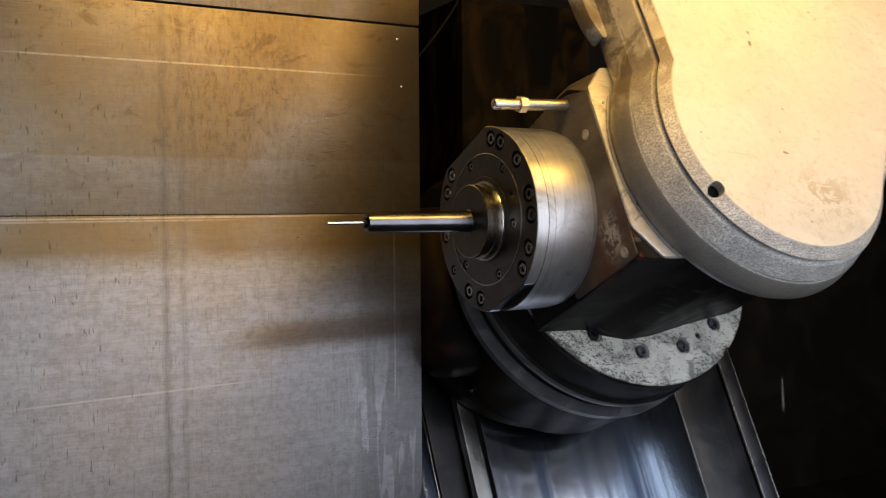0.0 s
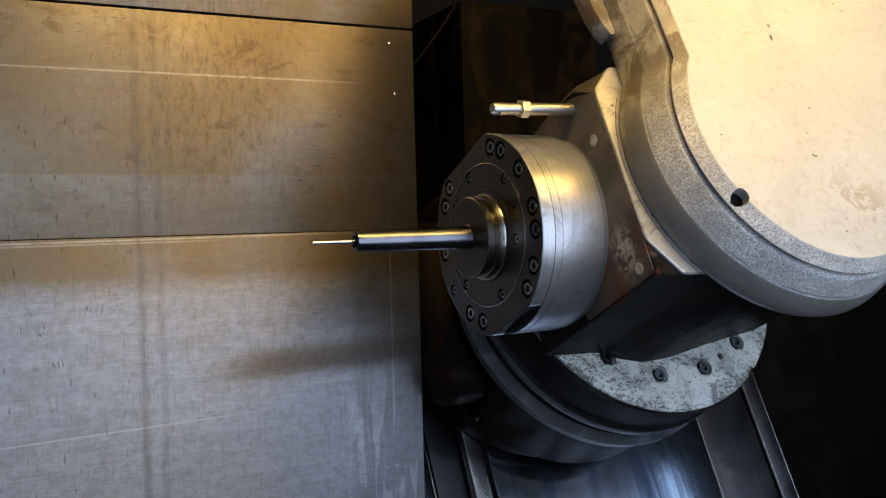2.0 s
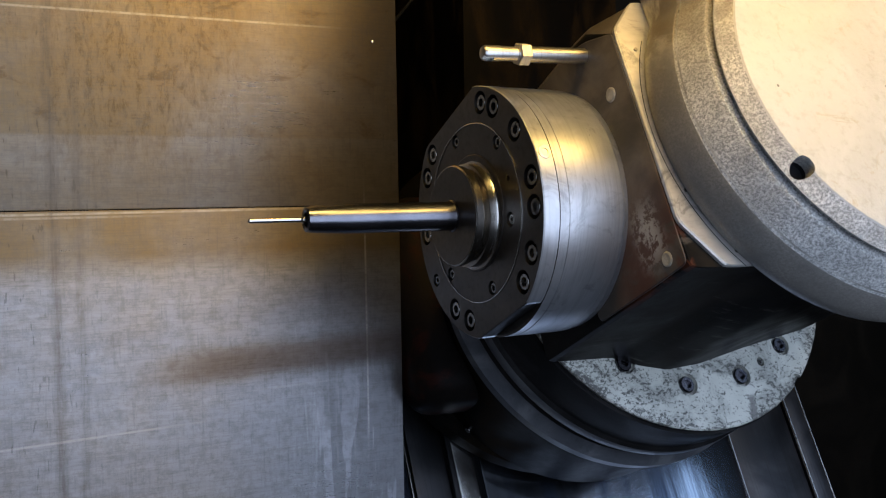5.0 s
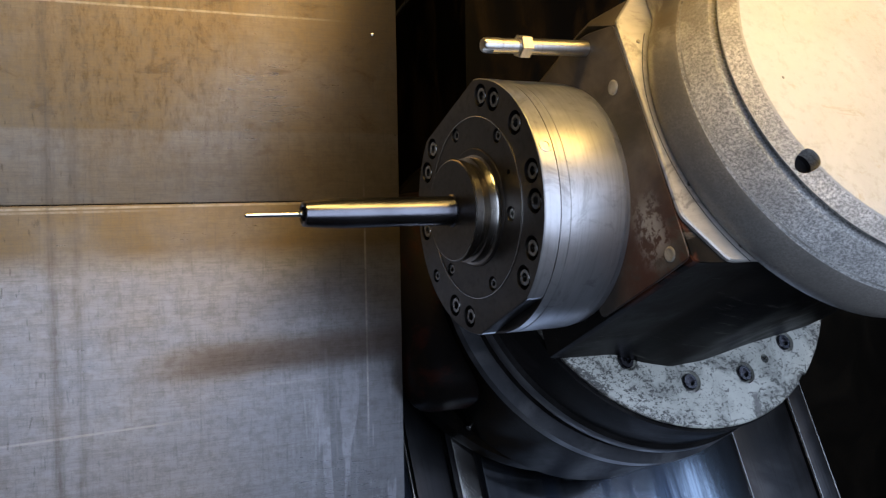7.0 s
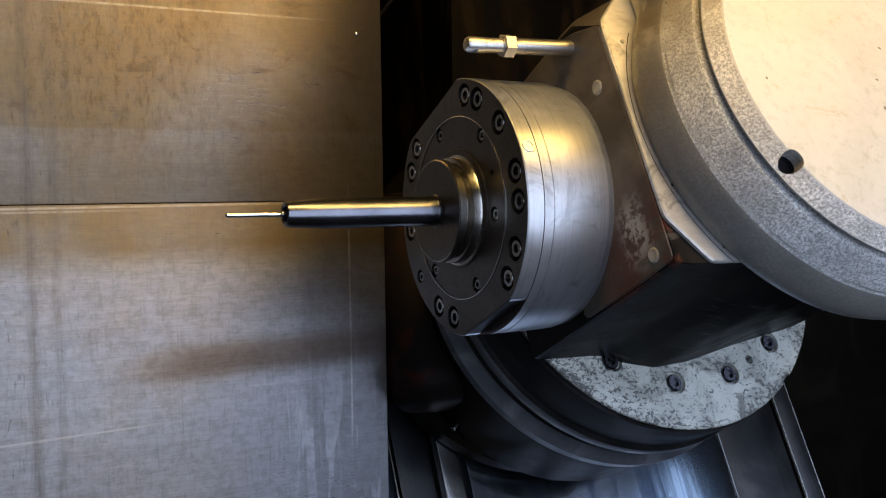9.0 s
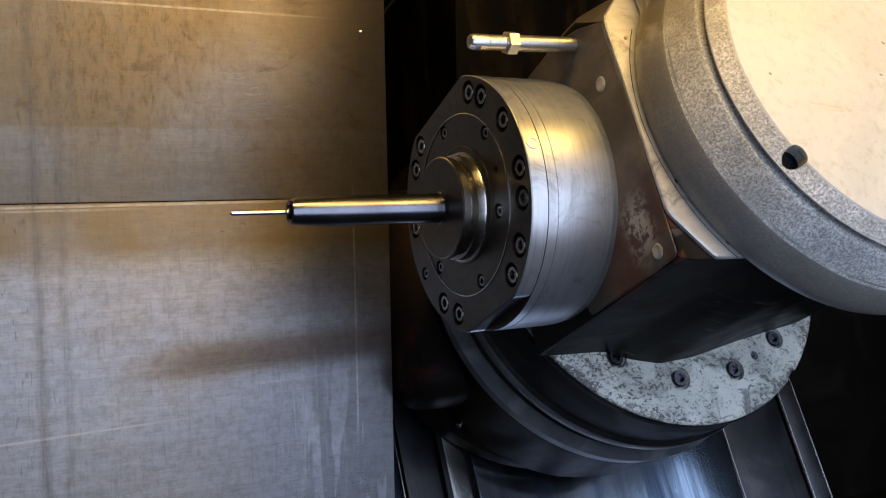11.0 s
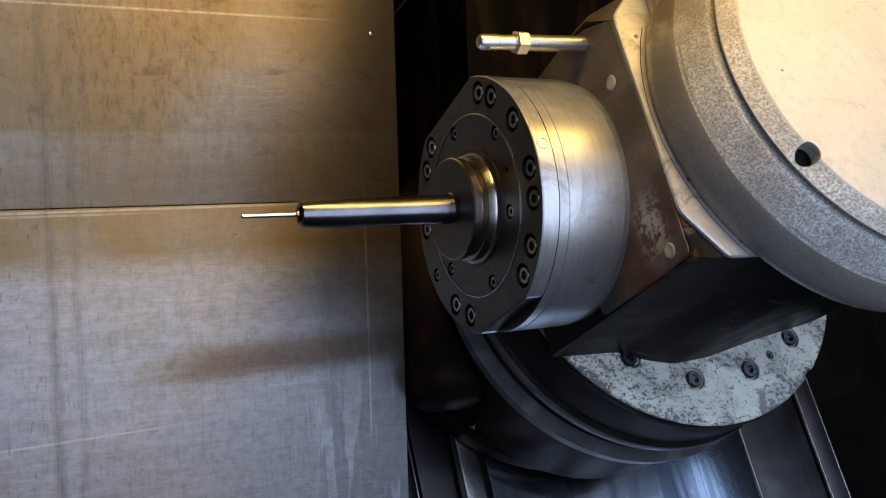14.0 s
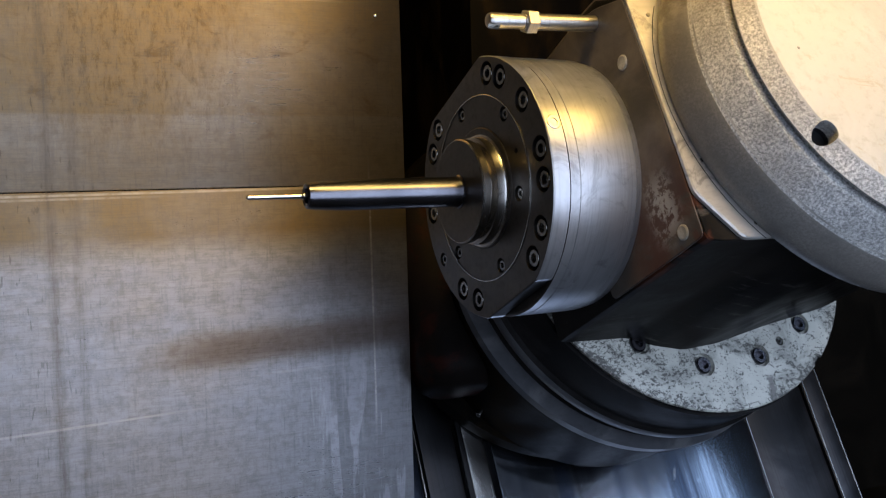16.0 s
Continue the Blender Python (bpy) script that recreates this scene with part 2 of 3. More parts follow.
def cream_paint():
    """Rough cream casting paint with grey wear on its edges, oil patches and pits."""
    m, nt, b = material("cream_casting_paint", 0.0, 0.5)
    cloud = noise_tex(nt, coords(nt), 9, 6, 0.65, 0.5)
    speck = noise_tex(nt, coords(nt), 120, 5, 0.7)
    pits = noise_tex(nt, coords(nt), 300, 3, 0.6)
    col = mixc(nt, span(nt, cloud, 0.35, 0.66), (0.40, 0.40, 0.38), (0.475, 0.475, 0.455))
    col = mixc(nt, maths(nt, "MULTIPLY", span(nt, speck, 0.50, 0.70), 0.45), col, (0.30, 0.275, 0.22))
    blot = span(nt, noise_tex(nt, coords(nt), 30, 6, 0.72, 0.7), 0.60, 0.66)
    col = mixc(nt, maths(nt, "MULTIPLY", blot, 0.55), col, (0.34, 0.28, 0.17))
    fade = span(nt, noise_tex(nt, coords(nt), 4.5, 3, 0.5), 0.4, 0.62)
    col = mixc(nt, maths(nt, "MULTIPLY", fade, 0.45), col, (0.45, 0.43, 0.37))
    x, s, n = axes(nt)
    peel = maths(nt, "MULTIPLY", span(nt, maths(nt, "ABSOLUTE", maths(nt, "SUBTRACT", x, 0.020)), 0.01, 0.06, 1.0, 0.0), span(nt, maths(nt, "ABSOLUTE", maths(nt, "ADD", s, 0.075)), 0.0, 0.05, 1.0, 0.0))
    flakes = span(nt, noise_tex(nt, coords(nt), 55, 7, 0.75, 0.8), 0.50, 0.54)
    col = mixc(nt, maths(nt, "MULTIPLY", maths(nt, "MULTIPLY", peel, flakes), 0.8), col, (0.30, 0.25, 0.17))
    nick = maths(nt, "MULTIPLY", span(nt, maths(nt, "ABSOLUTE", maths(nt, "SUBTRACT", x, 0.004)), 0.0008, 0.0025, 1.0, 0.0), span(nt, maths(nt, "ABSOLUTE", maths(nt, "SUBTRACT", s, 0.095)), 0.002, 0.005, 1.0, 0.0))
    col = mixc(nt, maths(nt, "MULTIPLY", nick, span(nt, pits, 0.35, 0.5)), col, (0.04, 0.03, 0.02))
    dots = span(nt, noise_tex(nt, coords(nt), 85, 2, 0.5), 0.745, 0.765)
    col = mixc(nt, maths(nt, "MULTIPLY", dots, 0.8), col, (0.06, 0.05, 0.035))
    nt.links.new(col, b.inputs["Base Color"])
    nt.links.new(span(nt, speck, 0.3, 0.7, 0.38, 0.62), b.inputs["Roughness"])
    bump(nt, b, maths(nt, "ADD", maths(nt, "MULTIPLY", pits, 0.5), speck), 0.6, 0.001)
    return m


def ring_paint(name="grey_casting", cream=False, plain=False):
    """Bare grey casting, sandy; higher up oil-brown patches and painted warm lamplight."""
    m, nt, b = material(name, 0.1, 0.5)
    x, s, n = axes(nt)
    cloud = noise_tex(nt, coords(nt), 22, 6, 0.7, 0.6)
    speck = noise_tex(nt, coords(nt), 620, 6, 0.8, 0.2)
    col = mixc(nt, span(nt, speck, 0.38, 0.64), *(((0.13, 0.122, 0.11), (0.20, 0.19, 0.172)) if plain else ((0.19, 0.19, 0.183), (0.72, 0.715, 0.69))))
    if cream:
        col = mixc(nt, maths(nt, "MULTIPLY", span(nt, s, 0.0, 0.10), span(nt, cloud, 0.40, 0.56, 1.0, 0.35)), col, (0.50, 0.45, 0.35))
    # upper brown tint, partly the lamp's warm light put into the colour
    brown = maths(nt, "MULTIPLY", span(nt, s, -0.04, 0.10), span(nt, cloud, 0.36, 0.60, 0.35, 0.85))
    col = mixc(nt, maths(nt, "MULTIPLY", brown, 0.85 if plain else 0.5), col, (0.10, 0.072, 0.035) if plain else (0.26, 0.20, 0.115))
    oil = maths(nt, "MULTIPLY", span(nt, cloud, 0.47, 0.58), span(nt, s, 0.0, 0.12))
    col = mixc(nt, maths(nt, "MULTIPLY", oil, 0.85), col, (0.09, 0.055, 0.02))
    wide = noise_tex(nt, coords(nt), 34, 5, 0.65)
    col = mixc(nt, span(nt, wide, 0.38, 0.62, 0.0, 0.6 if plain else 0.38), col, (0.12, 0.115, 0.105) if plain else (0.17, 0.165, 0.155))
    nt.links.new(col, b.inputs["Base Color"])
    nt.links.new(span(nt, cloud, 0.3, 0.7, 0.34, 0.55), b.inputs["Roughness"])
    bump(nt, b, speck, 0.2 if plain else 0.7, 0.0008)
    return m


def flange_paint():
    """Chipped pale green-white paint over iron."""
    m, nt, b = material("chipped_pale_paint", 0.0, 0.45)
    chips = noise_tex(nt, coords(nt, (1, 1.9, 1), (0, 0, 20)), 130, 8, 0.80, 0.4)
    cloud = noise_tex(nt, coords(nt), 13, 4, 0.6)
    col = mixc(nt, span(nt, cloud, 0.35, 0.65), (0.45, 0.455, 0.405), (0.59, 0.595, 0.535))
    fine = noise_tex(nt, coords(nt), 330, 6, 0.8)
    grime = noise_tex(nt, coords(nt, (1, 1, 1), (0, 0, 35)), 24, 6, 0.7, 0.6)
    col = mixc(nt, span(nt, grime, 0.42, 0.66, 0.0, 0.75), col, (0.17, 0.175, 0.155))
    lim = maths(nt, "ADD", maths(nt, "ADD", maths(nt, "MULTIPLY", chips, 0.55), maths(nt, "MULTIPLY", fine, 0.45)), maths(nt, "MULTIPLY", maths(nt, "SUBTRACT", grime, 0.5), 0.22))
    # most of the paint is gone at the rim and round the swivel joint
    x, s, n = axes(nt)
    out = maths(nt, "SQRT", maths(nt, "ADD", maths(nt, "MULTIPLY", x, x), maths(nt, "MULTIPLY", s, s)))
    lim = maths(nt, "ADD", lim, span(nt, out, 0.158, 0.167, 0.0, 0.035))
    lim = maths(nt, "ADD", lim, span(nt, x, -0.11, -0.04, 0.03, 0.0))
    col = mixc(nt, span(nt, lim, 0.528, 0.552, 0.0, 0.9), col, (0.045, 0.045, 0.04))
    run = maths(nt, "ADD", maths(nt, "SUBTRACT", x, 0.036), maths(nt, "MULTIPLY", maths(nt, "SUBTRACT", grime, 0.5), 0.05))
    run = maths(nt, "MULTIPLY", span(nt, maths(nt, "ABSOLUTE", run), 0.003, 0.006, 1.0, 0.0), span(nt, s, -0.146, -0.141, 1.0, 0.0))
    col = mixc(nt, maths(nt, "MULTIPLY", run, 0.8), col, (0.10, 0.095, 0.09))
    nt.links.new(col, b.inputs["Base Color"])
    bump(nt, b, lim, 0.3, 0.0006)
    return m


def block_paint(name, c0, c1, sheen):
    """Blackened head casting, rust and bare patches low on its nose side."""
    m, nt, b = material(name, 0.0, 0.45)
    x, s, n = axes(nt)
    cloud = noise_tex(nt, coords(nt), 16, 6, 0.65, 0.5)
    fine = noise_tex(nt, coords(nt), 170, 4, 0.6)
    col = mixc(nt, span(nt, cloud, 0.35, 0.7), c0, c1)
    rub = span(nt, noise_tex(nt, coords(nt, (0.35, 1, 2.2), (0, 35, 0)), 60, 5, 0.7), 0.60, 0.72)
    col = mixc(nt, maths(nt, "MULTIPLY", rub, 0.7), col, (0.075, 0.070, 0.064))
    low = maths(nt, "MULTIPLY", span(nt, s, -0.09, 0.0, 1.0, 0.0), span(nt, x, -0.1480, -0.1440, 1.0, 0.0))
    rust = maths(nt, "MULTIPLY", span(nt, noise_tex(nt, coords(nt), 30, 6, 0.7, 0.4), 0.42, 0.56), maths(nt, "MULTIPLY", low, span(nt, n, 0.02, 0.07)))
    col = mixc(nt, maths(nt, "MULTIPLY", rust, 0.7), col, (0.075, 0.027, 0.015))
    # worn patch with scraped paint
    d1 = maths(nt, "MULTIPLY", maths(nt, "ABSOLUTE", maths(nt, "ADD", s, 0.062)), 1.0)
    d2 = maths(nt, "ABSOLUTE", maths(nt, "SUBTRACT", n, 0.088))
    spot = maths(nt, "MULTIPLY", span(nt, d1, 0.006, 0.03, 1.0, 0.0), span(nt, d2, 0.004, 0.02, 1.0, 0.0))
    chips = span(nt, noise_tex(nt, coords(nt), 120, 6, 0.75, 0.3), 0.46, 0.54)
    col = mixc(nt, maths(nt, "MULTIPLY", maths(nt, "MULTIPLY", spot, chips), 0.9), col, (0.30, 0.28, 0.25))
    nt.links.new(col, b.inputs["Base Color"])
    nt.links.new(span(nt, cloud, 0.3, 0.7, 0.32, 0.55), b.inputs["Roughness"])
    b.inputs["Specular IOR Level"].default_value = sheen
    bump(nt, b, fine, 0.2, 0.0006)
    return m


def slideway():
    """Polished slideway with long bands of wiped oil."""
    m, nt, b = material("slideway_steel", 1.0)
    band = noise_tex(nt, coords(nt, (1, 0.03, 0.2)), 26, 5, 0.7)
    fine = noise_tex(nt, coords(nt, (1, 0.02, 0.2)), 170, 4, 0.7)
    spot = noise_tex(nt, coords(nt), 90, 5, 0.7)
    col = mixc(nt, span(nt, band, 0.38, 0.62), (0.09, 0.115, 0.17), (0.66, 0.71, 0.80))
    col = mixc(nt, maths(nt, "MULTIPLY", span(nt, fine, 0.48, 0.7), 0.45), col, (0.10, 0.11, 0.14))
    col = mixc(nt, maths(nt, "MULTIPLY", span(nt, spot, 0.62, 0.7), 0.5), col, (0.7, 0.74, 0.8))
    nt.links.new(col, b.inputs["Base Color"])
    nt.links.new(span(nt, band, 0.3, 0.7, 0.24, 0.10), b.inputs["Roughness"])
    bump(nt, b, fine, 0.15, 0.0004)
    return m


PANEL = panel_steel()
CREAM = cream_paint()
RING = ring_paint("grey_casting", True)
EDGE = ring_paint("worn_cover_edge", True)
SMOOTH = ring_paint("smooth_cover_side", True, True)
PALE = flange_paint()
RUBBED = worn_steel("rubbed_casting_edge", (0.20, 0.195, 0.18), (0.50, 0.49, 0.46), (0.5, 0.65), (1, 1, 1), 260, 0.9, 0.0, 0.6)
# one oily casting in two tones: underside shade and side light in the colours
BLOCK = block_paint("shaded_oily_casting", (0.004, 0.004, 0.004), (0.014, 0.012, 0.010), 0.045)
SIDE = block_paint("lit_browned_side", (0.052, 0.044, 0.036), (0.132, 0.108, 0.084), 0.35)
STEEL = worn_steel("turned_steel", (0.40, 0.41, 0.43), (0.60, 0.61, 0.635), (0.27, 0.42), (40, 2, 2), 9, 0.30, 0.84)
FACE = worn_steel("dark_ground_steel", (0.085, 0.08, 0.075), (0.13, 0.12, 0.11), (0.30, 0.45), (1, 8, 8), 30)
BRIGHT = worn_steel("bright_steel", (0.62, 0.61, 0.59), (0.74, 0.73, 0.70), (0.16, 0.28), (30, 1, 1), 20, 0.0, 1.0, 0.015)
GUN = worn_steel("gunmetal_steel", (0.15, 0.15, 0.17), (0.20, 0.20, 0.225), (0.22, 0.28), (5, 1, 1), 9, 0.0, 1.0, 0.003)
SATIN = worn_steel("satin_steel", (0.50, 0.485, 0.455), (0.62, 0.60, 0.565), (0.30, 0.42), (30, 1, 1), 20, 0.0, 1.0, 0.03)
COLLAR = worn_steel("collar_steel", (0.42, 0.40, 0.37), (0.50, 0.48, 0.45), (0.18, 0.3), (30, 1, 1), 20, 0.0, 1.0, 0.02)
PLATE = worn_steel("ground_plate", (0.44, 0.425, 0.40), (0.55, 0.535, 0.50), (0.36, 0.50), (3, 9, 1), 14, 0.45, 0.6)
BOLT = worn_steel("bolt_steel", (0.16, 0.155, 0.145), (0.42, 0.40, 0.37), (0.18, 0.32), (1, 1, 1), 60)
WAY = slideway()
WAYDARK = worn_steel("dark_slideway", (0.045, 0.046, 0.049), (0.08, 0.08, 0.086), (0.3, 0.45), (45, 1, 1), 7, 0.3)
DARK = oily_dark("oily_black_casting", (0.007, 0.0068, 0.0068), (0.022, 0.021, 0.021), (0.38, 0.6), 11, (1, 1, 2.5), None, 0.055)
BLACK = oily_dark("sooty_enclosure", (0.006, 0.006, 0.0055), (0.014, 0.013, 0.011), (0.6, 0.8), 5)
COLUMN = oily_dark("brown_stained_casting", (0.0016, 0.0014, 0.0012), (0.016, 0.0105, 0.005), (0.5, 0.7), 17, (1, 1, 0.6), None, 0.03)
RED = oily_dark("red_primed_casting", (0.006, 0.005, 0.0045), (0.012, 0.009, 0.008), (0.4, 0.6), 9, (1, 1, 1), (0.016, 0.006, 0.0045), 0.02)
WORN = oily_dark("rubbed_dark_iron", (0.050, 0.053, 0.060), (0.095, 0.098, 0.105), (0.35, 0.5), 24, (1, 1, 1), None, 0.3)
HOLE = oily_dark("oil_filled_recess", (0.008, 0.008, 0.009), (0.015, 0.015, 0.016), (0.2, 0.35))
DOT = oily_dark("pale_plug", (0.24, 0.22, 0.18), (0.50, 0.46, 0.39), (0.4, 0.6), 60)
CABLE = oily_dark("grey_cable_sheath", (0.004, 0.004, 0.0042), (0.007, 0.007, 0.0072), (0.5, 0.65), 9, (1, 1, 1), None, 0.05)
RUBBER = oily_dark("black_cable_sheath", (0.02, 0.02, 0.02), (0.035, 0.035, 0.035), (0.3, 0.45))
LAMPGLASS, nt, b = material("warm_lamp_diffuser", 0.0, 0.3)
b.inputs["Emission Color"].default_value, b.inputs["Emission Strength"].default_value = (1.0, 0.66, 0.22, 1), 2.0
WATER, nt, b = material("coolant_drop", 0.0, 0.05)
b.inputs["Transmission Weight"].default_value, b.inputs["IOR"].default_value = 0.6, 1.35
b.inputs["Base Color"].default_value = (0.85, 0.88, 0.9, 1)


# ---- mesh helpers ----
def finish(bm, sharp=28):
    bmesh.ops.recalc_face_normals(bm, faces=bm.faces)
    for f in bm.faces:
        f.smooth = True
    for e in bm.edges:
        e.smooth = len(e.link_faces) == 2 and e.calc_face_angle(0.0) < radians(sharp)


def part(name, bm, mat, parent=None, label="", sharp=28):
    finish(bm, sharp)
    me = bpy.data.meshes.new(name)
    bm.to_mesh(me)
    bm.free()
    me.materials.append(mat)
    ob = new(name, me)
    if parent:
        ob.parent = parent
    return tagged(ob, label)


def loft(rings, caps=(True, True)):
    """Joins closed rings of points, one to the next."""
    bm = bmesh.new()
    vs = [[bm.verts.new(p) for p in r] for r in rings]
    k = len(vs[0])
    for a, c in zip(vs, vs[1:]):
        for i in range(k):
            bm.faces.new((a[i], a[(i + 1) % k], c[(i + 1) % k], c[i]))
    if caps[0]:
        bm.faces.new(vs[0])
    if caps[1]:
        bm.faces.new(vs[-1])
    return bm


def turned(profile, axis="x", at=(0, 0, 0), segs=64, caps=(True, True)):
    """A turned body: (height, radius) along an axis."""
    rings = []
    for h, r in profile:
        ring = []
        for i in range(segs):
            a = 2 * math.pi * i / segs
            u, v = r * math.cos(a), r * math.sin(a)
            p = (h, u, v) if axis == "x" else ((u, v, h) if axis == "z" else (u, h, v))
            ring.append((p[0] + at[0], p[1] + at[1], p[2] + at[2]))
        rings.append(ring)
    return loft(rings, caps)


def block(x0, x1, y0, y1, z0, z1, bevel=0.0, segs=2):
    bm = bmesh.new()
    bmesh.ops.create_cube(bm, size=1)
    for v in bm.verts:
        v.co = ((x0 + x1) / 2 + v.co.x * (x1 - x0), (y0 + y1) / 2 + v.co.y * (y1 - y0), (z0 + z1) / 2 + v.co.z * (z1 - z0))
    if bevel:
        bmesh.ops.bevel(bm, geom=list(bm.edges), offset=bevel, segments=segs, affect="EDGES", profile=0.6)
    return bm


def tube(points, radius, segs=10):
    rings = []
    pts = [Vector(p) for p in points]
    for i, p in enumerate(pts):
        d = (pts[min(i + 1, len(pts) - 1)] - pts[max(i - 1, 0)]).normalized()
        u = d.cross(Vector((0.3, 0.2, 1))).normalized()
        w = d.cross(u)
        rings.append([p + radius * (u * math.cos(2 * math.pi * k / segs) + w * math.sin(2 * math.pi * k / segs)) for k in range(segs)])
    return loft(rings)


def carve(ob, cutter, sharp=28):
    """Cuts the cutter's bodies out of a mesh."""
    finish(cutter)
    me = bpy.data.meshes.new("cutter")
    cutter.to_mesh(me)
    cutter.free()
    tool = new("cutter", me)
    tool.matrix_world = Matrix.Identity(4)
    keep = ob.parent
    ob.parent = None
    mod = ob.modifiers.new("cut", "BOOLEAN")
    mod.object, mod.operation, mod.solver = tool, "DIFFERENCE", "EXACT"
    bpy.context.view_layer.update()
    done = bpy.data.meshes.new_from_object(ob.evaluated_get(bpy.context.evaluated_depsgraph_get()))
    ob.modifiers.clear()
    ob.data = done
    ob.parent = keep
    bpy.data.objects.remove(tool)
    bm = bmesh.new()
    bm.from_mesh(done)
    finish(bm, sharp)
    bm.to_mesh(done)
    bm.free()


def empty(name, m):
    ob = new(name)
    ob.empty_display_size = 0.05
    ob.matrix_world = m
    return ob


# ---- enclosure ----
def wall(name, x0, x1, y0, y1, z0, z1, label, mat=None):
    return tagged(part(name, block(x0, x1, y0, y1, z0, z1), mat or BLACK), label, "wall", kind="structure")


wall("floor", -1.2, 2.5, -0.6, 1.9, 0.34, 0.40, "black oily chip tray under the machine bed")
wall("ceiling", -1.2, 2.5, -0.28, 1.9, 2.10, 2.14, "dark sheet metal roof of the machine")
wall("wall_west", -1.24, -1.2, -0.6, 1.9, 0.40, 2.10, "dark sheet metal enclosure wall")
wall("wall_east", 2.5, 2.54, -0.6, 1.9, 0.40, 2.10, "dark sheet metal enclosure wall")
wall("wall_north", -1.2, 2.5, 1.86, 1.9, 0.40, 2.10, "dark sheet metal enclosure wall")
wall("wall_south_east", 2.35, 2.5, -0.28, -0.24, 0.40, 2.10, "dark sheet metal enclosure wall beside the door")
wall("wall_south_west", -1.2, -0.85, -0.28, -0.24, 0.40, 2.10, "dark sheet metal enclosure wall beside the door")

# ---- way cover ----
cover = tagged(empty("way_cover", Matrix.Identity(4)), "brushed steel telescopic way cover, brown with dried coolant", "machine cover")
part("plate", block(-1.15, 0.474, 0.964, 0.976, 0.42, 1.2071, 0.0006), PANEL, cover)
part("plate", block(-1.15, 0.474, 0.9643, 0.976, 1.2078, 1.4205, 0.0006), PANEL, cover)
part("plate", block(-1.15, 0.474, 0.9630, 0.976, 1.4225, 2.05, 0.0012), PANEL, cover)
part("backing", block(-1.14, 0.470, 0.9765, 0.990, 0.43, 2.04), BLACK, cover)
for sx, sz in ((0.446, 1.405), (0.451, 1.352)):
    part("screw", turned([(0.962, 0.0006), (0.9624, 0.0014), (0.966, 0.0016)], "y", (sx, 0, sz), 12), COLLAR, cover)

# ---- frame of the swivel head: x along the spindle, y up the slant, z out of the bed ----
SLANT = 27.0
ca, sa = math.cos(radians(SLANT)), math.sin(radians(SLANT))
HEAD = Matrix(((1, 0, 0, 0.68), (0, sa, -ca, 0.785), (0, ca, sa, 1.201), (0, 0, 0, 1)))

# ---- slant bed ----
bed = tagged(empty("slant_bed", HEAD), "steep slanted machine bed with polished steel slideways", "machine bed")
S0, S1 = -0.95, 0.10
part("casting", block(-0.205, 0.32, S0, S1, -0.48, -0.312, 0.003), DARK, bed)
part("slide_plate", block(-0.112, 0.203, S0, S1, -0.3115, -0.300, 0.002), WAY, bed, "polished blue-grey steel slide plate")
part("dark_strip", block(0.206, 0.298, S0, S1, -0.3115, -0.302, 0.002), WAYDARK, bed)
part("edge_rail", block(0.300, 0.326, S0, S1, -0.33, -0.298, 0.003), WAYDARK, bed)
part("rail", block(-0.145, -0.124, S0, S1, -0.3115, -0.288, 0.003), BRIGHT, bed, "bright narrow guide rail")
# thin bright strips added for the highlights along the slideway edges
for ex, en in ((0.3005, -0.2975), (0.3255, -0.2975), (0.2045, -0.2995), (-0.1885, -0.2995)):
    part("edge_highlight", block(ex - 0.0008, ex + 0.0008, S0, S1, en - 0.003, en, 0.0003, 1), COLLAR, bed)
part("dark_strip", block(-0.183, -0.147, S0, S1, -0.3115, -0.304, 0.002), WAYDARK, bed)
part("edge_rail", block(-0.206, -0.190, S0, S1, -0.3115, -0.300, 0.002), WAY, bed)

saddle = tagged(empty("saddle", HEAD), "dark oily cross slide with red primer remains", "machine slide")
part("body", block(-0.20, 0.20, -0.02, 0.12, -0.287, -0.262, 0.006), DARK, saddle)
part("foot", turned([(-0.2868, 0.180), (-0.2845, 0.184), (-0.2660, 0.184), (-0.2622, 0.180)], "z", (-0.020, 0.029, 0), 128), COLUMN, saddle, "black oily round foot")
part("cheek", block(-0.203, -0.105, -0.090, 0.12, -0.264, -0.185, 0.035, 6), RED, saddle)

# ---- swivel head ----
head = tagged(empty("milling_head", HEAD), "swivel milling head with steel spindle nose and cream cover", "milling head")
base = part("swivel_base", turned([(-0.2615, 0.16), (-0.261, 0.170), (-0.180, 0.172), (-0.172, 0.176), (-0.160, 0.176), (-0.152, 0.168), (-0.140, 0.167),
                                   (-0.136, 0.172), (-0.126, 0.172), (-0.122, 0.169), (-0.078, 0.169), (-0.077, 0.160)], "z", segs=128), DARK, head, "black oily turned swivel base")
# darker shell over the lower wall, where little light falls; shade as colour
part("skirt", turned([(-0.2618, 0.1703), (-0.2610, 0.1708), (-0.1810, 0.1728), (-0.1730, 0.1766), (-0.1640, 0.1767)], "z", segs=128, caps=(False, False)), COLUMN, base, "lower wall of the base, its shade painted black")
part("worn_step", turned([(-0.1690, 0.1767), (-0.1602, 0.1767), (-0.1518, 0.1688), (-0.1500, 0.1680)], "z", segs=128, caps=(False, False)), WORN, base, "rubbed grey step")
part("worn_step", turned([(-0.1362, 0.1722), (-0.1350, 0.1727), (-0.1270, 0.1727), (-0.1255, 0.1722)], "z", segs=128, caps=(False, False)), WORN, base, "rubbed grey step")
flange = part("flange", turned([(-0.0765, 0.160), (-0.0765, 0.1660), (-0.0720, 0.1675), (-0.0705, 0.1665), (-0.0700, 0.1650)], "z", segs=128), PALE, head, "round flange with chipped pale paint")


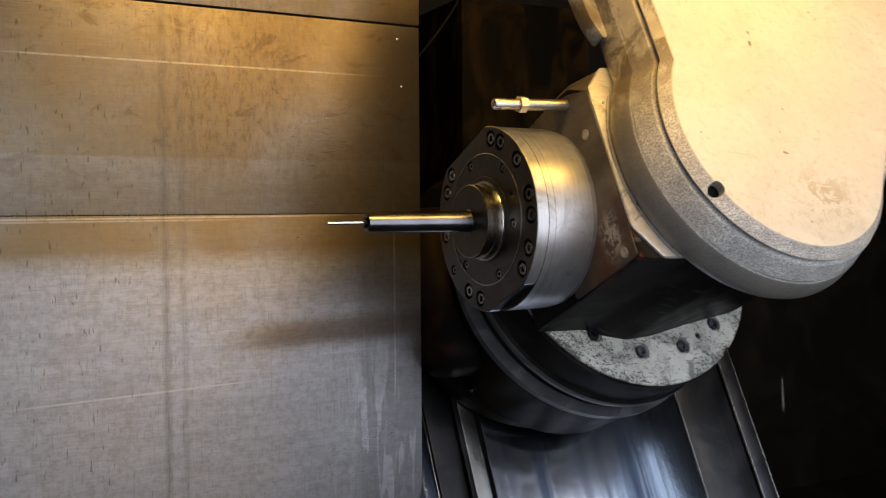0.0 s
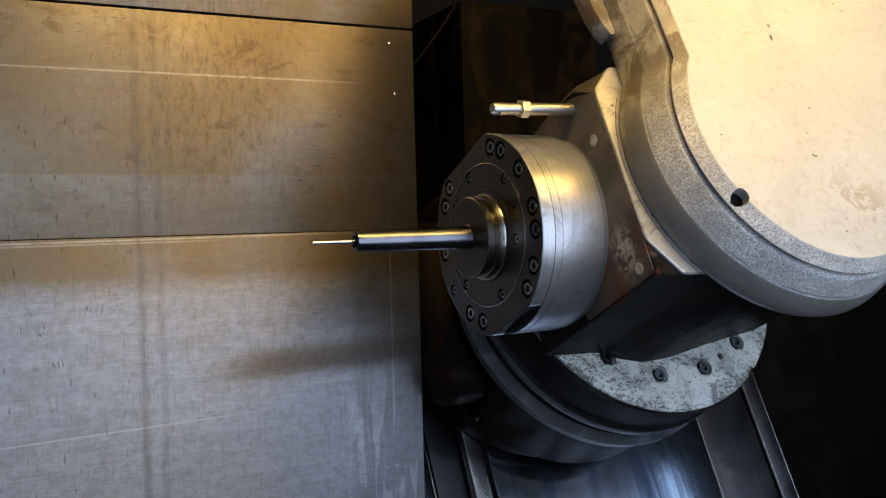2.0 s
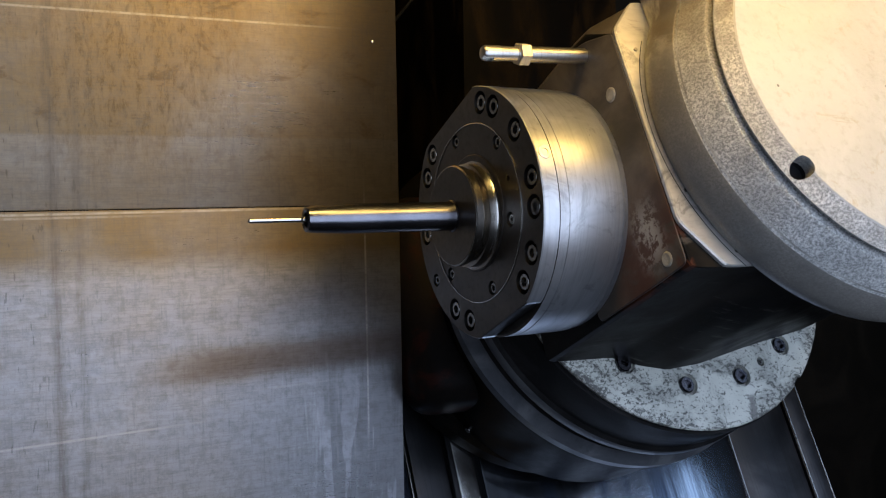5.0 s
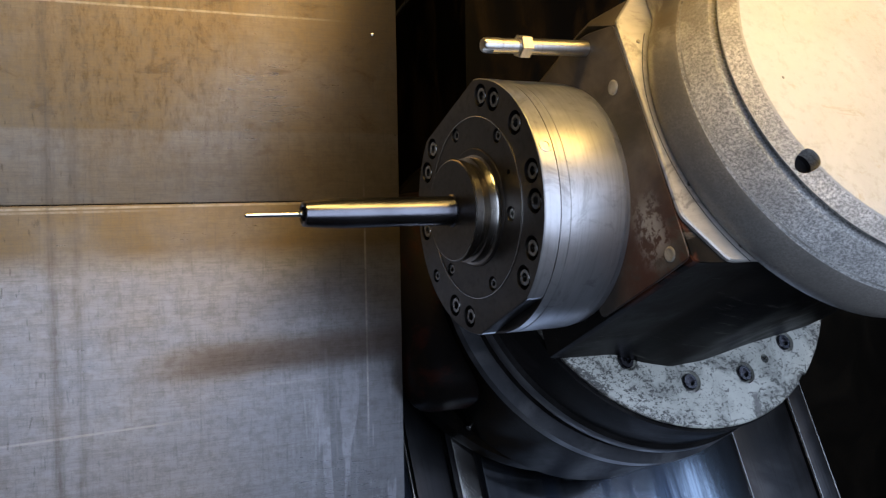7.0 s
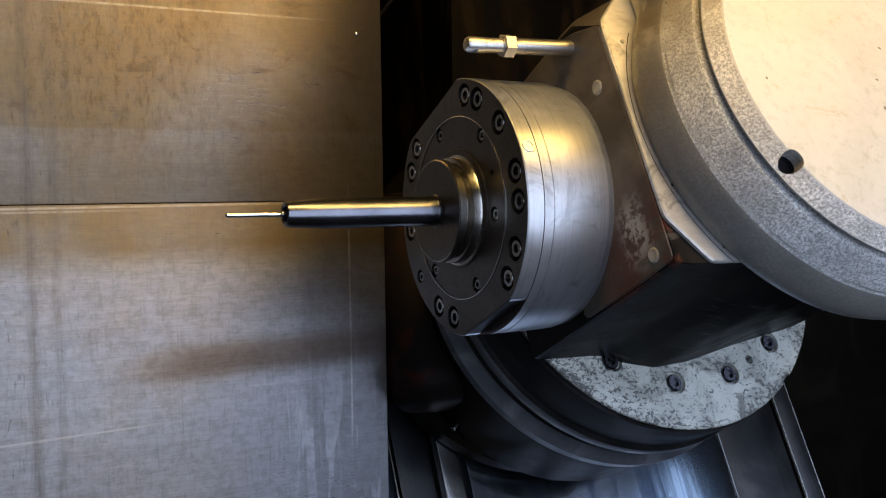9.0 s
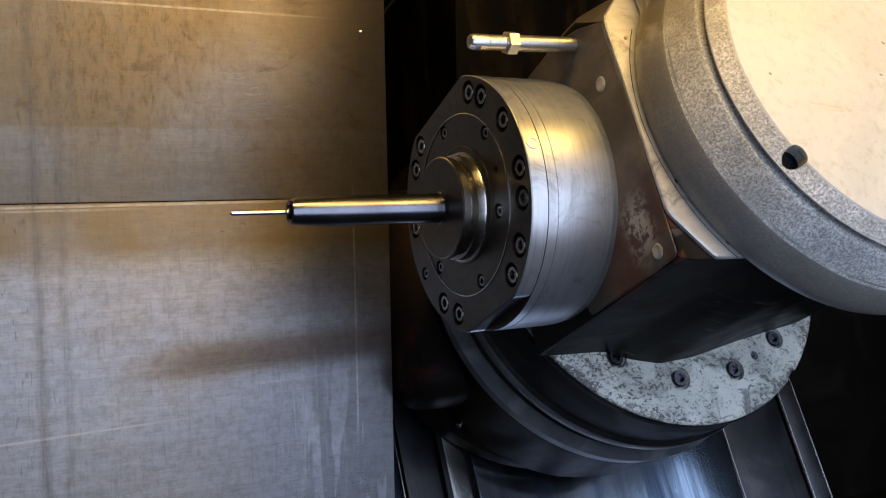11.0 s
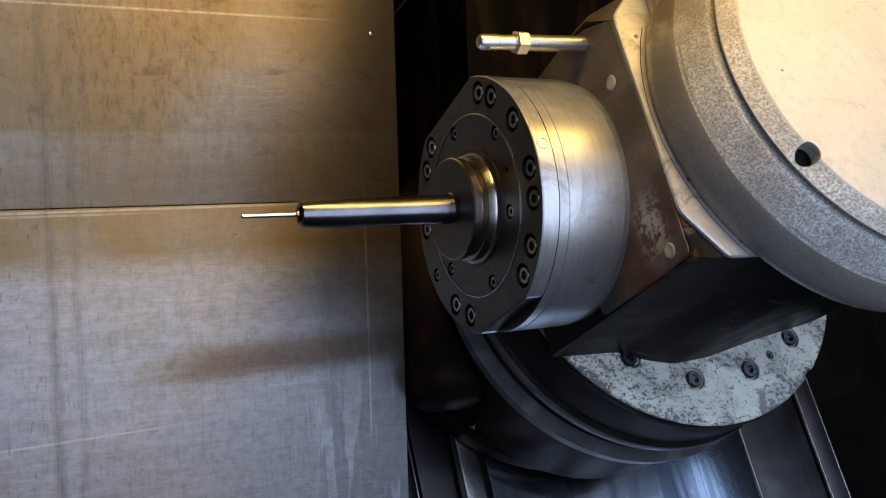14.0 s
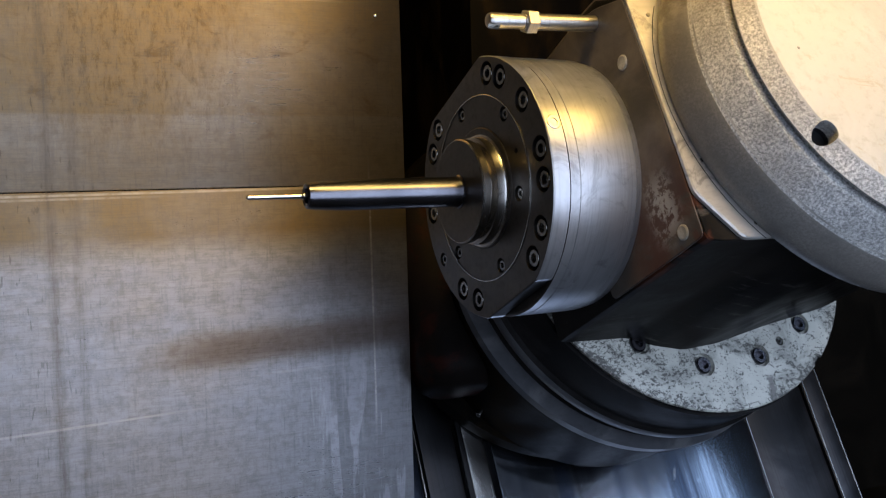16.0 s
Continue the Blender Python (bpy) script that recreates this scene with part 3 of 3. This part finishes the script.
def socket_bolt(parent, at, axis, r, depth=0.004, name="bolt", mat=None):
    """A socket head screw: rounded head with a hexagon recess."""
    head_bm = turned([(0.0, r), (depth * 0.75, r), (depth, r * 0.88), (depth, r * 0.52)], "z", segs=20, caps=(True, False))
    top = [v for v in head_bm.verts if abs(v.co.z - depth) < 1e-7 and math.hypot(v.co.x, v.co.y) < r * 0.6]
    top.sort(key=lambda v: math.atan2(v.co.y, v.co.x))
    low = [head_bm.verts.new((v.co.x * 0.96, v.co.y * 0.96, depth * 0.35)) for v in top]
    for i in range(len(top)):
        j = (i + 1) % len(top)
        head_bm.faces.new((top[i], top[j], low[j], low[i]))
    head_bm.faces.new(low)
    turn = Vector((0, 0, 1)).rotation_difference(Vector(axis)).to_matrix().to_4x4()
    bmesh.ops.transform(head_bm, matrix=Matrix.Translation(at) @ turn, verts=head_bm.verts)
    return part(name, head_bm, mat or BOLT, parent)


# flange bolts in their pockets
FLANGE_BOLTS = [(-0.079, -0.103, 0.0095), (-0.0235, -0.127, 0.0095), (0.035, -0.1255, 0.0095), (0.090, -0.1025, 0.0095)]
cut = bmesh.new()
for fx, fs, fr in FLANGE_BOLTS + [(0.061, -0.1155, 0.004), (0.0955, -0.136, 0.006)]:
    one = turned([(-0.0745, fr), (-0.060, fr)], "z", (fx, fs, 0), 24)
    me = bpy.data.meshes.new("pocket")
    one.to_mesh(me)
    one.free()
    cut.from_mesh(me)
carve(flange, cut)
for fx, fs, fr in FLANGE_BOLTS:
    socket_bolt(flange, (fx, fs, -0.0746), (0, 0, 1), 0.0070, 0.0045, mat=GUN)
socket_bolt(flange, (0.061, -0.1155, -0.0746), (0, 0, 1), 0.0028, 0.004, "screw")
socket_bolt(base, (-0.1365, -0.1015, -0.252), Vector((-0.80, -0.60, 0)), 0.003, 0.006, "stud")


def rounded(pts, r, n=5):
    """A closed outline with its corners rounded."""
    out = []
    k = len(pts)
    for i in range(k):
        p, a, c = Vector(pts[i]), Vector(pts[i - 1]), Vector(pts[(i + 1) % k])
        ra = min(r, (a - p).length * 0.45, (c - p).length * 0.45)
        s, e = p + (a - p).normalized() * ra, p + (c - p).normalized() * ra
        for j in range(n + 1):
            t = j / n
            out.append((1 - t) ** 2 * s + 2 * t * (1 - t) * p + t * t * e)
    return out


# head block: an eight-sided casting, bowed underneath
OUT = [(-0.150, -0.066), (-0.150, 0.078), (-0.128, 0.103), (0.13, 0.103), (0.15, 0.08), (0.15, -0.06), (0.127, -0.090), (0.05, -0.101), (-0.005, -0.111), (-0.04, -0.113), (-0.066, -0.107), (-0.090, -0.098), (-0.125, -0.0975)]
LOW = [(-0.150, -0.0960), (-0.150, 0.098), (-0.143, 0.105), (0.13, 0.105), (0.15, 0.09), (0.15, -0.07)] + OUT[6:12] + [(-0.140, -0.0965)]
o2, o1, o3 = rounded(OUT, 0.004, 2), rounded(LOW, 0.005, 2), rounded([(-0.150, -0.0955)] + OUT[1:-1] + [(-0.140, -0.0968)], 0.004, 2)
body = part("head_block", loft([[(p.x, p.y, -0.0698) for p in o1], [(p.x, p.y, 0.070) for p in o1], [(p.x, p.y * 0.985, 0.088) for p in o1], [(p.x, p.y, 0.1135) for p in o3], [(p.x * 0.995, p.y * 0.995, 0.1145) for p in o3]]), BLOCK, head, "oily head casting with rust patches, underside shade in its black", 24)
# upper facets at the nose take the lighter tone for the light on them
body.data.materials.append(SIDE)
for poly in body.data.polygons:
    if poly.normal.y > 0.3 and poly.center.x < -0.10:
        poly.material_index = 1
part("top_plate", loft([[(p.x * 1.002, p.y * 1.002, 0.1150) for p in o2], [(p.x * 1.002, p.y * 1.002, 0.1172) for p in o2], [(p.x * 0.995, p.y * 0.995, 0.1182) for p in o2]]), PLATE, head, "ground steel top plate", 20)
# thin slab over the casting's side that carries its lit tone
SIDEOUT = rounded([(-0.0935, 0.012), (0.096, 0.012), (0.0965, 0.064), (0.090, 0.088), (0.077, 0.1147), (-0.0925, 0.1135), (-0.0935, 0.085)], 0.004, 3)
side = part("side_plate", loft([[(-0.1495, p.x, p.y) for p in SIDEOUT], [(-0.1508, p.x, p.y) for p in SIDEOUT], [(-0.1512, p.x * 0.994, p.y * 0.994) for p in SIDEOUT]]), SIDE, head, "browned side of the casting, its light painted in, with scraped rusty paint")
for dx, ds, dn, dr in ((-0.150, 0.0401, 0.0961, 0.0052), (-0.150, -0.0835, 0.0985, 0.0050)):
    part("plug", turned([(-0.1522, dr * 0.8), (-0.1516, dr), (-0.1490, dr)], "x", (0, ds, dn), 20), DOT, side, "pale filled screw plug")
for ex, es in ((-0.1365, -0.045), (-0.113, -0.088), (-0.138, 0.062)):
    part("pin", turned([(0.1180, 0.0016), (0.1190, 0.0014)], "z", (ex, es, 0), 12), BOLT, body)

# fine seam scribed round the cover on the top plate
seam = bmesh.new()
arc = [radians(152 + 70 * i / 40) for i in range(41)]
ring_in = [seam.verts.new((0.1474 * math.cos(a), 0.1474 * math.sin(a), 0.11845)) for a in arc]
ring_out = [seam.verts.new((0.1480 * math.cos(a), 0.1480 * math.sin(a), 0.11845)) for a in arc]
for i in range(40):
    seam.faces.new((ring_in[i], ring_in[i + 1], ring_out[i + 1], ring_out[i]))
part("seam", seam, HOLE, head, "thin dark seam round the cover")

# stop rod with its lock nut
ROD_AT = Matrix.Translation((-0.1505, 0.0822, 0.0814)) @ Matrix.Rotation(radians(1.9), 4, "Z")
rod_bm = turned([(-0.0830, 0.0030), (-0.0826, 0.0042), (-0.0815, 0.0050), (-0.0800, 0.0053), (-0.0700, 0.0053), (-0.0696, 0.0050), (-0.0570, 0.0050), (-0.0566, 0.0055), (0.004, 0.0055)], "x", segs=32)
bmesh.ops.transform(rod_bm, matrix=ROD_AT, verts=rod_bm.verts)
rod = part("stop_rod", rod_bm, SATIN, head, "bright steel stop rod")
slot = block(-0.086, -0.076, -0.0075, -0.0028, -0.002, 0.002)
bmesh.ops.transform(slot, matrix=ROD_AT, verts=slot.verts)
carve(rod, slot)
nut_bm = turned([(-0.0560, 0.0070), (-0.0552, 0.0080), (-0.0478, 0.0080), (-0.0470, 0.0070)], "x", segs=6)
bmesh.ops.transform(nut_bm, matrix=ROD_AT @ Matrix.Rotation(radians(14), 4, "X"), verts=nut_bm.verts)
part("nut", nut_bm, SATIN, rod, sharp=20)


# spindle: swung a little about the upright
HUB = HEAD @ Vector((-0.2226, 0, 0))
SWING = HEAD.inverted() @ Matrix.Translation(HUB) @ Matrix.Rotation(radians(2.2), 4, "Z") @ Matrix.Translation(-HUB) @ HEAD


# spindle housing: turned steel, flattened above and below
def clipped(r, low, high, x, n=160):
    pts = []
    for i in range(n):
        a = 2 * math.pi * i / n
        s, w = r * math.cos(a), r * math.sin(a)
        pts.append((x, max(-low, min(high, s)), w))
    return pts


R = 0.0903
house = part("spindle_housing", turned([(-0.2105, R - 0.0019), (-0.2098, R - 0.0004), (-0.2036, R - 0.0004), (-0.2033, R - 0.0008), (-0.2026, R - 0.0008), (-0.2023, R - 0.0004), (-0.1655, R - 0.0004), (-0.1650, R - 0.0007), (-0.1638, R - 0.0007),
                                (-0.1595, R - 0.0007), (-0.1590, R - 0.0024), (-0.1582, R - 0.0024), (-0.1578, R - 0.0016), (-0.1530, R - 0.0019), (-0.1500, R - 0.0034), (-0.1440, R - 0.0036)], "x", segs=160), STEEL, head, "turned steel spindle housing", 25)
house.matrix_local = SWING
house.data.materials.append(FACE)
for poly in house.data.polygons:
    if poly.normal.x < -0.5 and poly.center.x < -0.205:
        poly.material_index = 1
face = part("face_plate", loft([clipped(R, 0.0830, 0.0800, -0.2108), clipped(R, 0.0830, 0.0800, -0.2218), clipped(R - 0.0006, 0.0824, 0.0794, -0.2226)]), FACE, head, "dark ground steel face plate with a bright turned rim", 20)


def on_face(angle, r, x):
    dy, dz = -r * math.cos(radians(angle)), r * math.sin(radians(angle))
    return (x, dy * sa + dz * ca, -dy * ca + dz * sa)


BIG = [(a, 0.0786) for a in (82, 69.2, 45, 17.6, 3.4, -18.8, -34.8, -96, -113, 145, 159.6, -167)]
SMALL = [(56, 0.0588), (116.3, 0.0588), (-64.5, 0.0575), (-4.3, 0.0500), (-128, 0.0585), (-139, 0.0800)]
cut = bmesh.new()


def add_cut(one):
    me = bpy.data.meshes.new("pocket")
    one.to_mesh(me)
    one.free()
    cut.from_mesh(me)


for ang, r in BIG:
    add_cut(turned([(-0.230, 0.0082), (-0.2160, 0.0082)], "x", on_face(ang, r, 0), 28))
for ang, r in SMALL:
    add_cut(turned([(-0.230, 0.0052), (-0.2170, 0.0052)], "x", on_face(ang, r, 0), 20))
add_cut(turned([(-0.230, 0.0020), (-0.2175, 0.0020)], "x", on_face(26.7, 0.0530, 0), 16))
carve(face, cut, 12)
face.matrix_local = SWING
face.data.materials.append(STEEL)
face.data.materials.append(DARK)
# rim in turned steel; the down-facing flat gets black to paint its shade
for poly in face.data.polygons:
    c = poly.center
    if abs(poly.normal.x) < 0.8 and math.hypot(c.y, c.z) > R - 0.0012:
        poly.material_index = 1
    elif poly.normal.y < -0.9 and c.y < -0.08:
        poly.material_index = 2
for ang, r in BIG:
    socket_bolt(face, on_face(ang, r, -0.2161), (-1, 0, 0), 0.0060, 0.0056)
for ang, r in SMALL:
    socket_bolt(face, on_face(ang, r, -0.2171), (-1, 0, 0), 0.0038, 0.0044, "screw")
# nose ring: a raised disc with a thin bright edge round it
part("nose_ring", turned([(-0.2222, 0.0645), (-0.2230, 0.0645), (-0.2232, 0.0642), (-0.2232, 0.0639)], "x", (0, 0, 0), 96, (False, False)), BRIGHT, face)
part("nose", turned([(-0.2220, 0.0420), (-0.2232, 0.0420), (-0.2237, 0.0414), (-0.2237, 0.0380)], "x", (0, 0, 0), 72), FACE, head, "spindle nose").matrix_local = SWING
plug = socket_bolt(head, Vector(on_face(26, R - 0.0007, -0.2160)), Vector(on_face(26, 1.0, 0)), 0.0050, 0.0014, "plug", SATIN)
plug.matrix_local = SWING

# tool holder and cutter
holder = tagged(empty("tool_holder", Matrix.Translation((0, 0, -0.0016)) @ HEAD @ SWING), "slim polished steel tool holder clamped in the spindle", "tool holder")
part("collar", turned([(-0.2220, 0.0390), (-0.2236, 0.0392), (-0.2242, 0.0372), (-0.2250, 0.0368), (-0.2302, 0.0368), (-0.2308, 0.0355), (-0.2318, 0.0310), (-0.2332, 0.0310), (-0.2340, 0.0345), (-0.2346, 0.0355),
                       (-0.2396, 0.0357), (-0.2404, 0.0350)], "x", segs=72), COLLAR, holder, "bright grooved tool collar")
part("collar_face", turned([(-0.2402, 0.0349), (-0.2406, 0.0345), (-0.2407, 0.0118)], "x", segs=72), FACE, holder, "dark front of the collar")
part("shank", turned([(-0.2405, 0.0118), (-0.2418, 0.0106), (-0.2435, 0.0103), (-0.3215, 0.0100), (-0.3455, 0.0087), (-0.3485, 0.0082), (-0.3493, 0.0065), (-0.3485, 0.0048), (-0.3455, 0.0045)], "x", segs=48), GUN, holder, "tapered slim shank")
part("cutter", turned([(-0.3400, 0.0026), (-0.3510, 0.0026), (-0.3522, 0.0017), (-0.3862, 0.0016), (-0.3869, 0.0010)], "x", segs=20), BRIGHT, holder, "thin bright milling cutter")


# ---- cover of the swivel head ----
def cap_outline(r, n, grow=0.0):
    """Round below, a straight neck above on one side and a flare on the other; r is the round end's radius."""
    pts = []
    for i in range(57):
        a = radians(146 + (332 - 146) * i / 56)
        pts.append((r * math.cos(a), r * math.sin(a), n))
    ex, es = pts[-1][0], pts[-1][1]
    d = Vector((math.sin(radians(37)), math.cos(radians(37))))
    for k in (0.06, 0.14, 0.26):
        pts.append((ex + d.x * k, es + d.y * k, n))
    top = 0.30
    pts.append((ex + d.x * 0.27, top, n))
    for s in (top, 0.25, 0.22, 0.16, 0.12):
        pts.append((-0.829 * r - 0.05 * max(0.0, s - 0.14), s, n))
    return pts


part("cover_base", loft([cap_outline(0.1440, 0.1186), cap_outline(0.1465, 0.1240), cap_outline(0.1465, 0.1300), cap_outline(0.1430, 0.1445), cap_outline(0.1415, 0.1470)]), SMOOTH, head, "smooth grey side of the cover", 40)
part("cover_ring", loft([cap_outline(0.1412, 0.1472), cap_outline(0.1400, 0.1490), cap_outline(0.1345, 0.1670), cap_outline(0.1330, 0.1690), cap_outline(0.1285, 0.1692)]), RING, head, "sandy grey casting rim", 40)
edge = part("cover_edge", loft([cap_outline(0.1270, 0.1550), cap_outline(0.1270, 0.1715), cap_outline(0.1300, 0.1730), cap_outline(0.1302, 0.1742), cap_outline(0.1215, 0.1820)]), EDGE, head, "sandy worn edge of the cover", 40)
capob = part("cover", loft([cap_outline(0.1214, 0.1600), cap_outline(0.1214, 0.1821), cap_outline(0.1205, 0.1829), cap_outline(0.1190, 0.1832)]), CREAM, head, "cream painted rounded cover with oil stains", 40)
for ob in (edge, capob):
    carve(ob, turned([(0.1717, 0.0066), (0.2000, 0.0066)], "z", (-0.1045, -0.0635, 0), 24))
for name, prof in (("worn_edge", [(0.1404, 0.1488), (0.1401, 0.1492), (0.1399, 0.1498)]), ("worn_edge", [(0.1300, 0.1732), (0.1304, 0.1742), (0.1300, 0.1746)])):
    part(name, loft([cap_outline(r + 0.0002, n + 0.0002) for r, n in prof], (False, False)), RUBBED, head, "rubbed pale edge of the cover", 60)
# torn lip of sealant on the shoulder of the cover
LIP = rounded([(-0.110, 0.136), (-0.119, 0.133), (-0.1275, 0.125), (-0.136, 0.148), (-0.139, 0.175), (-0.142, 0.22), (-0.140, 0.28), (-0.10, 0.28)], 0.006, 3)
part("lip", loft([[(p.x, p.y, 0.118) for p in LIP], [(p.x, p.y, 0.130) for p in LIP], [(p.x * 0.985, p.y * 0.99, 0.134) for p in LIP]]), SMOOTH, head, "oil-stained cast lip", 40)
part("recess", turned([(0.1752, 0.0065), (0.1724, 0.0064), (0.1721, 0.0010)], "z", (-0.1045, -0.0635, 0), 20, (False, True)), HOLE, capob, "dark screw recess")
boss = part("hinge_boss", turned([(0.150, 0.0080), (0.179, 0.0080), (0.1815, 0.0066), (0.1815, 0.0036), (0.170, 0.0034)], "z", (0.1265, -0.0395, 0), 24), CREAM, head)

# ---- behind the head ----
column = tagged(part("column", block(0.70, 0.95, 1.28, 1.62, 0.42, 1.55, 0.012), COLUMN), "dark cast column stained brown with oil", "machine column")
cable = tagged(part("cable", tube([(0.47 + 0.12 * t + 0.02 * t * t, 1.12 + 0.01 * math.sin(6 * t), 1.33 + 0.17 * t + 0.05 * t * (t - 1) + 0.45 * max(0.0, t - 1)) for t in [k / 12 - 0.3 for k in range(36)]], 0.0018), CABLE), "thin cable hanging behind the way cover", "cable")

# ---- work light ----
lamp = tagged(empty("work_lamp", look((0.42, 0.364, 2.032), (0.60, 0.72, 1.35))), "tubular machine lamp with warm light under the roof", "lamp")
part("housing", block(-0.27, 0.27, -0.13, 0.13, -0.02, 0.03, 0.008), RUBBER, lamp)
part("diffuser", block(-0.25, 0.25, -0.11, 0.11, -0.026, -0.0205, 0.002), LAMPGLASS, lamp)

roof_lamp = tagged(empty("roof_lamp", pose(1.06, -0.10, 2.1)), "flat warm machine lamp under the roof", "lamp")
part("housing", block(-0.42, 0.42, -0.13, 0.13, -0.03, 0.0, 0.006), RUBBER, roof_lamp)
bracket = part("bracket", block(0.37, 0.45, 0.33, 0.41, 2.05, 2.10, 0.004), RUBBER)
bracket.parent, bracket.matrix_parent_inverse = lamp, lamp.matrix_world.inverted()

lamp_low = copy_thing(lamp, look((0.758, 0.314, 1.762), (0.60, 0.85, 1.30)))
stem = part("stem", turned([(1.76, 0.009), (2.10, 0.009)], "z", (0.758, 0.308, 0), 20), RUBBER)
stem.parent, stem.matrix_parent_inverse = lamp_low, lamp_low.matrix_world.inverted()

# ---- coolant drops ----
DROPS = [-0.14, 0.28, 0.88, 2.29, 4.36, 13.46]
drops = []
for k in range(len(DROPS) + 1):
    bm = bmesh.new()
    bmesh.ops.create_icosphere(bm, subdivisions=2, radius=0.0015)
    for v in bm.verts:
        v.co.z *= 2.4 if v.co.z > 0 else 1.3
    drops.append(tagged(part("coolant_drop", bm, WATER), "small falling drop of clear coolant", "drop", "falling drops"))


def fall(at, t0, ground, start, end):
    """Rows of a drop that hangs, lets go at t0 and lies on the tray at last."""
    rows = [] if t0 <= start else [(start, pose(*at)), (t0, pose(*at))]
    t = start if t0 <= start else t0 + 1 / 30
    while t < end:
        z = at[2] - 4.9 * (t - t0) ** 2
        if z <= ground:
            rows += [(t, pose(at[0], at[1], ground)), (t + 1 / 30, pose(at[0], at[1], ground))]
            break
        rows.append((t, pose(at[0], at[1], z)))
        t += 1 / 30
    rows.append((end, pose(at[0], at[1], max(ground, at[2] - 4.9 * (end - t0) ** 2))))
    return rows


def motions():
    for k, t0 in enumerate(DROPS):
        rim = HEAD @ Vector((0.006 + 0.004 * (k % 3), -0.136, 0.1125))
        walk(drops[k], fall((rim.x, rim.y, rim.z), t0, 0.404, 0.0, 16.0))
    low = HEAD @ Vector((0.075, -0.152, -0.2640))
    walk(drops[-1], fall((low.x, low.y, low.z), 15.91, 0.404, 0.0, 16.0))


motions()
